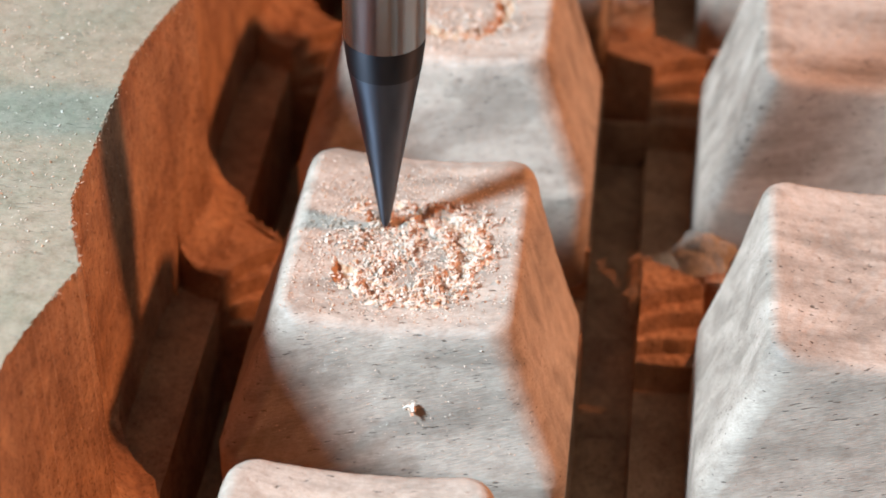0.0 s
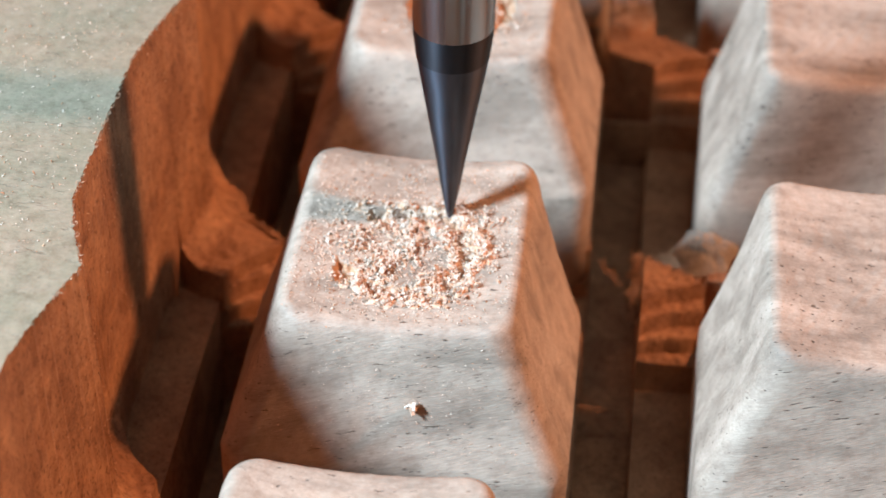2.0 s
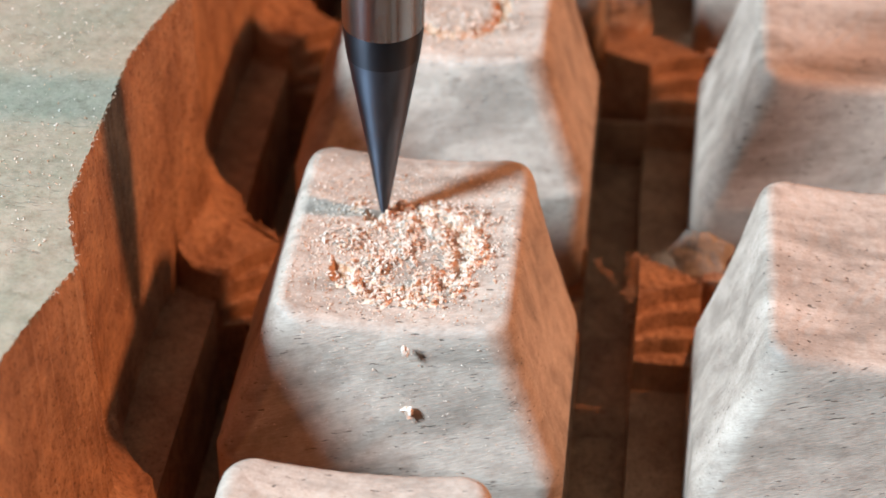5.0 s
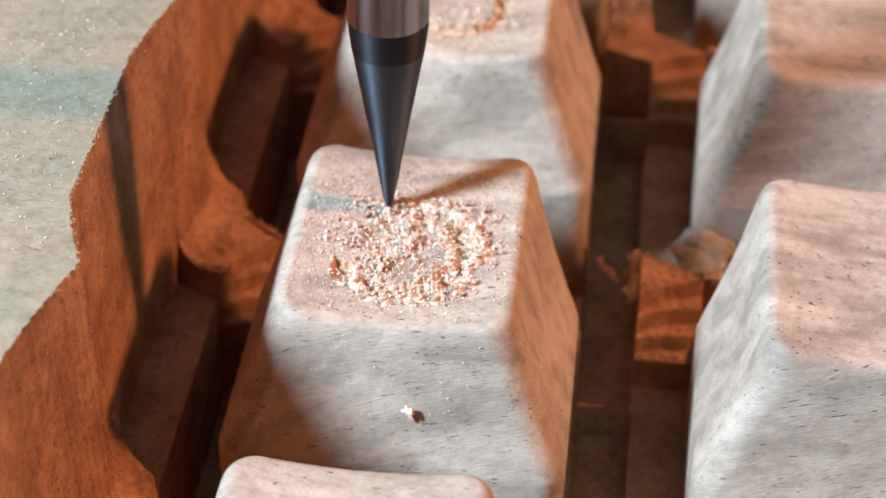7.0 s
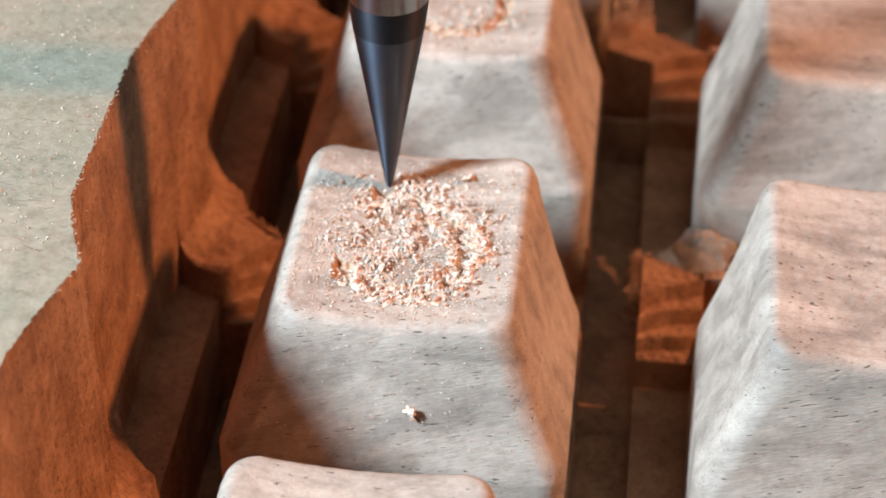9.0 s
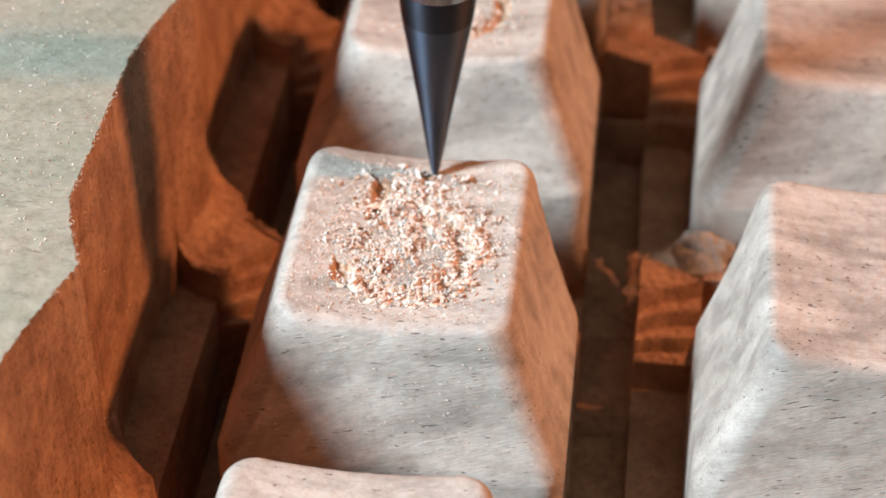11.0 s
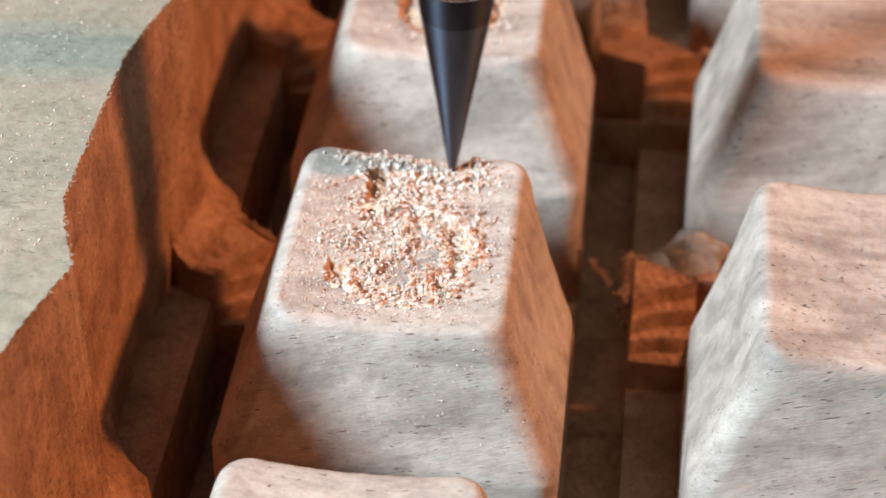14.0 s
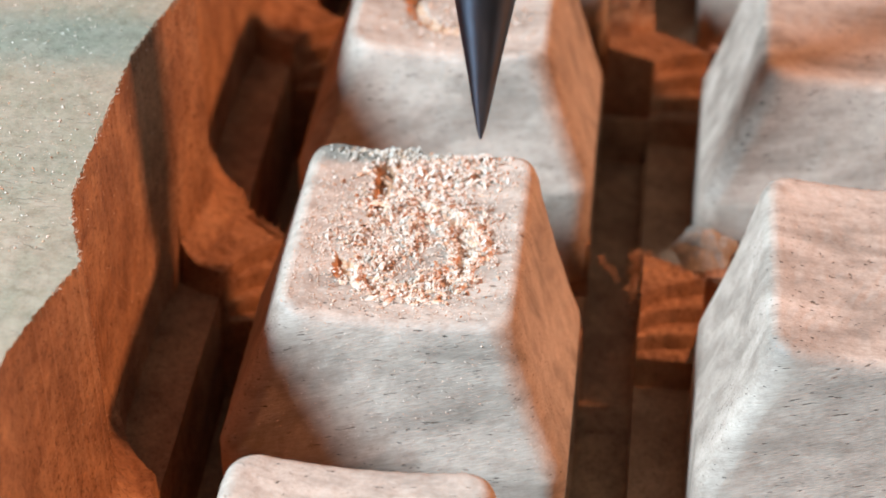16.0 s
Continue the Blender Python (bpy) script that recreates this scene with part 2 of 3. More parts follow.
def blank_height(x, y):
    v = np.mod(y - 5.5 + PITCH / 2, PITCH) - PITCH / 2            # from the middle of the key row
    w = v + 5.5
    wall = wall_line(v)
    wall = wall + 0.022 * soft_noise(x * 0, y, 0.5, 3) + 0.009 * soft_noise(x * 0, y, 0.14, 4)
    k = np.floor((x + 7.05) / PITCH)
    s = x + 7.05 - k * PITCH                                      # across one gap between two key columns
    first = k < 0.5
    gap = s < 5.4
    lane = s < np.where(first, 2.55, 2.45)
    rough = 0.03 * soft_noise(x, y, 0.8, 21)
    # back end of the slot: a hollow nose in the shallow lane, stepped ribs in the other one
    nose = np.where(first, np.interp(s, [0.16, 0.83, 1.56, 2.8], [12.2, 11.5, 11.1, 10.75]), np.interp(s, [0, 2.4], [13.5, 12.45]))
    rim = np.where(first, np.interp(s, [2.55, 2.8, 3.26, 3.75, 4.99], [10.6, 10.8, 11.75, 12.4, 13.46]), np.interp(s, [2.45, 2.9, 3.65, 5.4], [12.0, 12.6, 13.2, 13.8]))
    foot_w = np.where(first, np.interp(s, [2.55, 4.9], [10.3, 10.9]), 11.0)
    back_edge = np.where(lane, nose, rim)
    # the bridge: a low crest that falls off towards the next slot
    crest = np.where(first, np.interp(s, [0.9, 2.36, 3.64, 4.99], [15.8, 14.23, 13.79, 13.46]), 14.6)
    lift = np.where(first, 0.1, 0.04) * np.clip(np.minimum(w, crest) - back_edge, 0, 5) - np.where(first, 0.42, 0.15) * np.clip(w - crest, 0, 2.2)
    shelf = np.where(first, -7.4, -8.0) + rough + lift
    low = np.where(first, np.where(lane, -8.7, -14.5), np.where(lane, -13.4, -12.2))
    back_a = shelf + (low - shelf) * np.clip((nose - w) / 0.3, 0, 1)
    u = (rim - w) / np.maximum(rim - foot_w, 0.1) + 0.008 * soft_noise(x, y, 1.1, 31)
    drop = np.interp(u, [0.0, 0.05, 0.30, 0.33, 0.38, 0.63, 0.66, 0.71, 1.0, 1.06], [0.0, 0.29, 0.32, 0.36, 0.62, 0.65, 0.69, 0.94, 1.0, 1.25])
    rib = shelf - 2.7 * np.clip(drop, 0, 1.0)
    back_b = np.where(u > 1.0, rib + (low - rib) * np.clip((u - 1.0) * np.maximum(rim - foot_w, 0.1) / 0.15, 0, 1), rib)
    back = np.where(lane, back_a, back_b)
    # front end of the slot
    front_end = np.where(first, np.where(lane, np.interp(s, [0.06, 0.1, 0.13, 0.17, 0.52, 1.35, 2.15, 2.79], [30.0, 7.8, 5.0, 2.45, 0.56, -0.94, -1.78, -2.34]),
                                         np.interp(s, [2.55, 3.14, 4.12, 4.96], [-3.0, -3.6, -4.98, -5.55])),
                         np.where(lane, np.where(y > 28, -1.8, -8.2), np.interp(s, [2.45, 5.4], [-3.6, -5.2])))
    front_end = front_end + np.where(first & lane, 0.02, 0.12) * soft_noise(x, y, 0.5, 22)
    front = shelf + (low - shelf) * np.clip((w - front_end) / 0.2, 0, 1)
    after = shelf + (low - shelf) * np.clip((w - PITCH - front_end) / 0.2, 0, 1)
    slot = np.minimum(np.maximum(back, front), after)
    # a thin rib left standing across the far lane
    slot = np.where((~first) & lane & (y > 26) & (y < 34) & (w > 10.8) & (w < 11.1), -10.7, slot)
    z = np.where(gap, slot, np.where(first, -13.0, np.where(w > 14.3, -8.3, -11.2)))
    z = np.where((~gap) & (np.abs(v) < 6.5), -10.0, z)
    # uncut wood: a wall with a little draft and a hollow foot
    d = x - wall
    draft = 0.28
    foot = z + np.where(slot > shelf - 0.1, 0.9 * np.clip(1 - (d - draft) / 1.2, 0, 1) ** 2, 0)
    z = np.where(d < 1.85, foot, z)
    z = np.where(d < draft, STOCK + (z - STOCK) * np.clip(d / draft, 0, 1), z)
    top = (d <= 0.0)
    z = z + np.where(top, 0.008 * soft_noise(x, y, 1.4, 5), 0.012 * soft_noise(x, y, 0.5, 7))
    return z


def carved_blank():
    xs = steps((-60, -14, 2.0), (-14, -9.2, 0.25), (-9.2, -1.5, 0.06), (-1.5, 11.5, 0.5), (11.5, 17.8, 0.07), (17.8, 33, 0.6))
    ys = steps((-40, -9, 0.8), (-9, 16, 0.07), (16, 38, 0.1), (38, 58, 0.5))
    X, Y = np.meshgrid(xs, ys)
    Z = blank_height(X, Y)
    nx, ny = len(xs), len(ys)
    verts = list(zip(X.ravel(), Y.ravel(), Z.ravel()))
    idx = np.arange(nx * ny).reshape(ny, nx)
    faces = np.stack([idx[:-1, :-1], idx[:-1, 1:], idx[1:, 1:], idx[1:, :-1]], -1).reshape(-1, 4).tolist()
    # sides and underside
    rim = list(idx[0, :]) + list(idx[1:, -1]) + list(idx[-1, -2::-1]) + list(idx[-2:0:-1, 0])
    n0 = len(verts)
    for i in rim:
        verts.append((verts[i][0], verts[i][1], -20.0))
    m = len(rim)
    for j in range(m):
        a, b = rim[j], rim[(j + 1) % m]
        faces.append((int(b), int(a), n0 + j, n0 + (j + 1) % m))
    faces.append(tuple(n0 + j for j in range(m))[::-1])
    return verts, faces


blank = new("wood_blank", mesh_from("wood_blank", *carved_blank(), CUT_WOOD))
blank.data.shade_smooth()
blank.data.set_sharp_from_angle(angle=radians(24))
blank.data.materials.append(TOP_WOOD)
heights = np.zeros(len(blank.data.vertices) * 3)
blank.data.vertices.foreach_get("co", heights)
heights = heights.reshape(-1, 3)[:, 2]
for poly in blank.data.polygons:
    if min(heights[i] for i in poly.vertices) > 4.6 * MM:
        poly.material_index = 1
tagged(blank, "reddish walnut blank with a scalloped milled pocket and deep slots", "wood blank", kind="structure")

# ---------------------------------------------------------------- keycaps
TOP_W, TOP_D = 9.62, 11.48
FLARE = 6.5


def outline(x0, x1, y0, y1, rf, rb, side, corner):
    """A rectangle with corners rounded by rf in front and rb behind, always with the same number of points."""
    pts = []
    corners = ((x1 - rb, y1 - rb, rb), (x0 + rb, y1 - rb, rb), (x0 + rf, y0 + rf, rf), (x1 - rf, y0 + rf, rf))
    for c, (cx, cy, r) in enumerate(corners):
        for i in range(corner + 1):
            a = radians(90 * c + 90 * i / corner)
            pts.append((cx + r * math.cos(a), cy + r * math.sin(a)))
        nx, ny, nr = corners[(c + 1) % 4]
        a = radians(90 * c + 90)
        ex, ey = pts[-1]
        tx, ty = nx + nr * math.cos(a), ny + nr * math.sin(a)
        for i in range(1, side):
            pts.append((ex + (tx - ex) * i / side, ey + (ty - ey) * i / side))
    return np.array(pts)


def near_path(x, y, path):
    best = np.full_like(x, 99.0)
    for (ax, ay), (bx, by) in zip(path[:-1], path[1:]):
        ux, uy = bx - ax, by - ay
        u = np.clip(((x - ax) * ux + (y - ay) * uy) / (ux * ux + uy * uy), 0, 1)
        best = np.minimum(best, np.hypot(x - ax - u * ux, y - ay - u * uy))
    return best


def arc(cx, cy, r, a0, a1, n=14):
    return [(cx + r * math.cos(radians(a0 + (a1 - a0) * i / n)), cy + r * math.sin(radians(a0 + (a1 - a0) * i / n))) for i in range(n + 1)]


FIVE = [[(6.9, 10.0), (3.2, 10.0)], [(3.3, 10.0), (3.3, 6.9)], [(3.3, 6.9), (4.2, 7.2)] + arc(4.8, 4.7, 2.45, 95, -125), [(2.4, 3.4), (2.5, 2.9)]]
SIX = [arc(5.0, 4.4, 2.2, 160, 400), [(2.9, 5.0), (3.0, 7.2), (4.4, 9.4), (6.4, 9.8)]]


def top_height(x, y, grooves, depth):
    u = (x - TOP_W / 2) / (TOP_W / 2)
    z = 0.16 - 0.5 * (1 - u * u) - 0.05 * np.cos(y * 0.3)
    z = z + 0.012 * soft_noise(x, y, 0.9, 8) + 0.006 * soft_noise(x, y, 0.3, 9)
    for path in grooves:
        d = near_path(x, y, path) + 0.10 * soft_noise(x, y, 0.5, 11)
        z = z - depth * (1 - smooth(0.18, 0.48, d))
    return z


def keycap_mesh(grooves, fine, depth=0.42):
    side, corner, rings = (76, 12, 100) if fine else (30, 10, 30)
    fillet, verts = 0.55, []
    inner = outline(fillet, TOP_W - fillet, fillet, TOP_D - fillet, 0.7, 0.7, side, corner)
    mid = np.array((TOP_W / 2, TOP_D / 2))
    n = len(inner)
    for i in range(1, rings + 1):
        q = mid + (inner - mid) * (i / rings)
        z = top_height(q[:, 0], q[:, 1], grooves, depth)
        verts += list(zip(q[:, 0], q[:, 1], z))
    z_in = top_height(inner[:, 0], inner[:, 1], [], 0)
    for a in (15, 30, 45, 60, 72):
        g = fillet * (1 - math.sin(radians(a)))
        q = outline(g, TOP_W - g, g, TOP_D - g, 0.7 + fillet - g, 0.7 + fillet - g, side, corner)
        verts += list(zip(q[:, 0], q[:, 1], z_in - fillet * (1 - math.cos(radians(a)))))
    for f in list(np.linspace(0.04, 1.0, 14)):
        bow = 0.10 * math.sin(math.pi * f)
        q = outline(-2.1 * f + bow, TOP_W + 2.28 * f - bow, -1.6 * f + bow, TOP_D - 0.3 * f - bow, 1.25 - 0.25 * f, 1.25 + 1.65 * f, side, corner)
        wave = 0.015 * soft_noise(q[:, 0] + f * 3, q[:, 1], 1.0, 12)
        verts += list(zip(q[:, 0] + wave, q[:, 1] + wave, (z_in - 0.70 * fillet) * (1 - f) - FLARE * f))
    q = outline(-2.1, TOP_W + 2.28, -1.6, TOP_D - 0.3, 1.0, 2.9, side, corner)
    for zz, g in ((-6.75, 0.0), (-7.4, 0.3), (-9.0, 0.35), (-11.9, 0.35)):
        verts += [(x, y - g * max(0.0, y - 8.0), zz) for x, y in q]
    total = len(verts) // n
    faces = []
    for i in range(total - 1):
        for k in range(n):
            a, b = i * n + k, i * n + (k + 1) % n
            faces.append((a, a + n, b + n, b))
    c = len(verts)
    verts.append((mid[0], mid[1], float(top_height(np.array([mid[0]]), np.array([mid[1]]), grooves, depth)[0])))
    faces += [(c, k, (k + 1) % n) for k in range(n)]
    faces.append(tuple(range((total - 1) * n, total * n))[::-1])
    return verts, faces


# cut wood with the warm lamp's orange glow mixed into its colour
WARM_LIT_CUT = wood("fresh_cut_warm_lit", (0.42, 0.21, 0.105), (0.56, 0.32, 0.18), (0.66, 0.42, 0.26), pores=0.0, rough=0.85, bump=0.6)


def line_cuts(me):
    """The walls and bottom of the engraved strokes show fresh wood, the warm lamp's orange painted in."""
    me.materials.append(WARM_LIT_CUT)
    mid = np.zeros(len(me.polygons) * 3)
    me.polygons.foreach_get("center", mid)
    x, y, z = (mid.reshape(-1, 3) / MM).T
    inside = (x > 0.6) & (x < TOP_W - 0.6) & (y > 0.6) & (y < TOP_D - 0.4) & (z > -1.2)
    cut = inside & (z < top_height(x, y, [], 0) - 0.1)
    me.polygons.foreach_set("material_index", cut.astype(np.int32))


def keycap(col, row, me, label):
    ob = new("keycap", me)
    ob.location = mm(col * PITCH, row * PITCH, 0)
    return tagged(ob, label, "keycap", "carved keycaps in the blank")


PLAIN_KEY = mesh_from("keycap", *keycap_mesh([], False), KEY_WOOD)
FIVE_KEY = mesh_from("keycap_five", *keycap_mesh(FIVE, True), KEY_WOOD)
SIX_KEY = mesh_from("keycap_six", *keycap_mesh(SIX, True), KEY_WOOD)
line_cuts(FIVE_KEY)
line_cuts(SIX_KEY)
main_key = keycap(0, 0, FIVE_KEY, "pale walnut keycap with a sawdust-filled figure being engraved")
keycap(0, 1, SIX_KEY, "pale walnut keycap with a finished engraved figure")
for col, row in ((0, -1), (1, -1), (1, 0), (1, 1), (0, 2), (1, 2)):
    keycap(col, row, PLAIN_KEY, "smooth blank walnut keycap with a dished top")

# ---------------------------------------------------------------- sawdust
rng = random.Random(5)


def chip(verts, faces, p, size, up=0.0):
    """A bent flake or a torn crumb."""
    e = Euler((rng.uniform(-0.9, 0.9), rng.uniform(-0.9, 0.9), rng.uniform(0, 6.28))).to_matrix()
    n = len(verts)
    if rng.random() < 0.4:
        for q in ((1, 0, 0), (0.1, 1, 0), (-1, 0.1, 0), (0, -1, 0.1), (0, 0, 1), (0, 0.1, -1)):
            k = size * rng.uniform(0.22, 0.62)
            q = e @ Vector((q[0] * k, q[1] * k * 0.8, q[2] * k * 0.7))
            verts.append((p[0] + q.x, p[1] + q.y, p[2] + q.z + up))
        for j in range(4):
            faces.append((n + j, n + (j + 1) % 4, n + 4))
            faces.append((n + (j + 1) % 4, n + j, n + 5))
        return
    l, w, h = size * rng.uniform(0.7, 1.4), size * rng.uniform(0.25, 0.6), size * rng.uniform(0.12, 0.25)
    bend = size * rng.uniform(-0.35, 0.35)
    for sx in (-1, 0, 1):
        for sy, sz in ((-1, -1), (1, -1), (1, 1), (-1, 1)):
            k = rng.uniform(0.6, 1.2)
            q = e @ Vector((sx * l * 0.5, sy * w * 0.5 * k, sz * h * 0.5 + (bend if sx == 0 else 0)))
            verts.append((p[0] + q.x, p[1] + q.y, p[2] + q.z + up))
    for i in (0, 4):
        for j in range(4):
            a, b = n + i + j, n + i + (j + 1) % 4
            faces.append((a, b, b + 4, a + 4))
    faces.append((n + 3, n + 2, n + 1, n))
    faces.append((n + 8, n + 9, n + 10, n + 11))


def dust(name, places, label):
    verts, faces = [], []
    for p, size in places:
        chip(verts, faces, p, size)
    ob = new(name, mesh_from(name, verts, faces, CHIP_WOOD, False))
    return tagged(ob, label, "sawdust", kind="stuff")


def ztop(x, y, grooves=(), depth=0.42):
    u = (x - TOP_W / 2) / (TOP_W / 2)
    z = 0.16 - 0.5 * (1 - u * u) - 0.05 * math.cos(y * 0.3)
    for path in grooves:
        d = min(math.hypot(x - a, y - b) for a, b in path)
        z -= depth * (1 - min(1.0, max(0.0, (d - 0.2) / 0.3)))
    return z


def clump(x, y):
    """How thick the chips lie: 0 in the bare gaps, 1 in the lumps."""
    n = noise.noise(Vector((x * 1.15, y * 1.35, 0.7))) + 0.6 * noise.noise(Vector((x * 2.7, y * 2.9, 3.1)))
    return min(1.0, max(0.0, 0.42 + 1.1 * n))


def sprinkle(count, cx, cy, sx, sy, heap_h, sizes, keep=(0.7, 9.0, 0.8, 10.7)):
    out = []
    while len(out) < count:
        x, y = rng.gauss(cx, sx), rng.gauss(cy, sy)
        if not (keep[0] < x < keep[1] and keep[2] < y < keep[3]):
            continue
        if abs(x - 3.35) < 0.42 and 6.9 < y < 9.9 and rng.random() < 0.9:
            continue
        heap = max(0.0, 1 - math.hypot((x - cx) / (2 * sx), (y - cy) / (2 * sy)))
        lump = clump(x, y)
        if rng.random() > 0.3 + lump:
            continue
        out.append(((x, y, ztop(x, y) + 0.02 + rng.random() * heap_h * (0.1 + heap) * (0.3 + 1.4 * lump)), rng.choice(sizes)))
    return out


def heap_body(x0, x1, y0, y1, height, step=0.055):
    """The packed dust under the loose chips: lumps that rise out of the key's top; bare hollows stay below it."""
    xs, ys = np.arange(x0, x1, step), np.arange(y0, y1, step)
    nx = len(xs)
    verts, faces = [], []
    for y in ys:
        for x in xs:
            h = height(x, y)
            rough = noise.noise(Vector((x * 7, y * 7, 1.3))) + 0.6 * noise.noise(Vector((x * 15, y * 15, 4.1)))
            verts.append((x, y, ztop(x, y, FIVE) + h + (0.07 * rough if h > 0 else 0)))
    for j in range(len(ys) - 1):
        for i in range(nx - 1):
            a = j * nx + i
            if max(verts[k][2] - ztop(verts[k][0], verts[k][1], FIVE) for k in (a, a + 1, a + nx, a + nx + 1)) > -0.1:
                faces.append((a, a + 1, a + nx + 1, a + nx))
    return verts, faces


# what already lies on the key when the bit comes back
LOW = FIVE[2]
PITS = ((2.35, 3.3, 0.42), (5.95, 4.3, 0.6), (5.6, 3.6, 0.4), (5.0, 2.9, 0.45), (6.7, 2.6, 0.38), (7.3, 5.2, 0.38), (7.1, 4.1, 0.32), (4.4, 2.6, 0.35), (6.1, 6.7, 0.45), (4.2, 7.1, 0.35), (2.9, 6.65, 0.25), (3.3, 7.1, 0.4), (2.9, 6.4, 0.4), (2.4, 6.6, 0.4))
places = sprinkle(1500, 4.8, 5.2, 2.5, 2.6, 0.04, (0.05, 0.06, 0.08, 0.11))
for i in range(8000):
    px, py = rng.choice(LOW)
    r = abs(rng.gauss(0, 0.8))
    a = rng.uniform(0, 6.283)
    x, y = px + r * math.cos(a), py + r * math.sin(a)
    if not (1.2 < x < 8.6 and 1.3 < y < 7.9) or any(math.hypot(x - u, y - v) < q and rng.random() < 0.93 for u, v, q in PITS):
        continue
    lump = clump(x, y)
    if rng.random() > 0.25 + 1.1 * lump:
        continue
    places.append(((x, y, ztop(x, y, FIVE) + 0.02 + rng.random() * 0.5 * lump), rng.choice((0.06, 0.07, 0.09, 0.11, 0.14, 0.18, 0.24))))
for x, y, z, size in [(rng.gauss(4.4, 1.1), rng.gauss(4.6, 1.0), 0, rng.choice((0.05, 0.07, 0.1, 0.16))) for _ in range(2600)]:
    if rng.random() < 0.2 + clump(x, y) and not any(math.hypot(x - u, y - v) < q for u, v, q in PITS):
        places.append(((x, y, ztop(x, y) + 0.02 + rng.random() * 0.4 * clump(x, y)), size * 1.3))


def low_heap(x, y):
    """Packed dust along the lower bowl of the figure."""
    d = min(math.hypot(x - u, y - v) for u, v in LOW)
    h = 0.46 * max(0.0, 1 - d / 1.35) * (0.3 + clump(x, y)) - 0.12
    for u, v, q in PITS:
        h -= 0.4 * max(0.0, 1 - math.hypot(x - u, y - v) / (1.25 * q))
    return max(h, -0.2)


packed = new("sawdust", mesh_from("packed_dust", *heap_body(1.2, 8.4, 1.2, 7.9, low_heap), PACKED))
tagged(packed, "packed lumps of pale dust in the engraved bowl, orange shade painted in patches", "sawdust", kind="stuff")
places += sprinkle(650, 5.6, 6.6, 3.0, 3.2, 0.03, (0.06, 0.08, 0.1, 0.13), (0.4, 9.2, 0.5, 10.5))
places += sprinkle(750, 3.4, 5.0, 3.0, 3.0, 0.03, (0.05, 0.07, 0.09, 0.12), (0.4, 9.2, 0.4, 10.5))
places += sprinkle(1500, 4.8, 5.4, 3.6, 4.0, 0.0, (0.04, 0.05, 0.06, 0.08), (0.3, 9.3, 0.3, 10.6))
dust("sawdust", places, "heap of pale fresh chips on the engraved keycap")

# chips that the bit throws up later; each heap lifts out of its cut
LATER = [
    (6.6, sprinkle(220, 3.9, 7.3, 0.8, 0.5, 0.22, (0.09, 0.13, 0.18, 0.26))),
    (7.6, sprinkle(220, 4.3, 8.0, 0.9, 0.5, 0.22, (0.09, 0.13, 0.18, 0.26))),
    (8.7, sprinkle(240, 4.6, 8.7, 1.2, 0.5, 0.24, (0.09, 0.13, 0.17, 0.22, 0.3))),
    (9.8, sprinkle(240, 4.2, 9.4, 1.1, 0.5, 0.24, (0.09, 0.13, 0.17, 0.22, 0.3))),
    (11.1, sprinkle(260, 6.2, 9.6, 1.0, 0.5, 0.26, (0.09, 0.13, 0.17, 0.22, 0.3))),
    (11.9, sprinkle(260, 3.6, 10.7, 1.3, 0.25, 0.25, (0.09, 0.13, 0.17, 0.22, 0.3), (0.8, 8.6, 8.5, 11.0))),
    (12.6, sprinkle(240, 5.2, 9.5, 1.3, 0.5, 0.25, (0.09, 0.13, 0.18, 0.26))),
    (14.0, sprinkle(260, 6.0, 10.8, 1.3, 0.2, 0.25, (0.09, 0.13, 0.17, 0.22, 0.3), (0.8, 8.6, 8.5, 11.0))),
    (14.8, sprinkle(240, 4.0, 10.85, 1.2, 0.15, 0.28, (0.14, 0.2, 0.28), (0.8, 8.6, 8.5, 11.0))),
]
later_heaps = [(t, dust("sawdust", p, "small heap of fresh chips thrown up by the engraving bit")) for t, p in LATER]
flakes = []
for t, x, y, size in ((11.25, 7.35, 10.7, 0.36), (11.35, 7.05, 10.75, 0.32), (11.3, 7.7, 10.3, 0.3), (14.55, 4.3, 10.9, 0.42), (12.1, 5.0, 9.3, 0.45), (8.7, 6.6, 9.4, 0.45)):
    flakes.append((t, dust("wood_flake", [((x + 0.12 * i, y + 0.05 * i, ztop(x, y) + 0.12 + 0.09 * i), size) for i in range(3)], "curled pale wood flake beside the fresh cut")))

# loose specks on the other key, the bridges and the uncut top
specks = [((rng.uniform(-13, -7.3), rng.uniform(-4, 26), STOCK + 0.03), rng.choice((0.03, 0.04, 0.06, 0.08, 0.1))) for _ in range(900)]
specks = [q for q in specks if q[0][0] < -7.0]
dust("sawdust", specks, "fine pale dust specks on the uncut wood")
places = sprinkle(260, 5.5, 3.2, 1.6, 1.2, 0.12, (0.12, 0.17, 0.22))
dust("sawdust", [((x, y + PITCH, z), q) for (x, y, z), q in places], "chips left round a finished engraved figure")


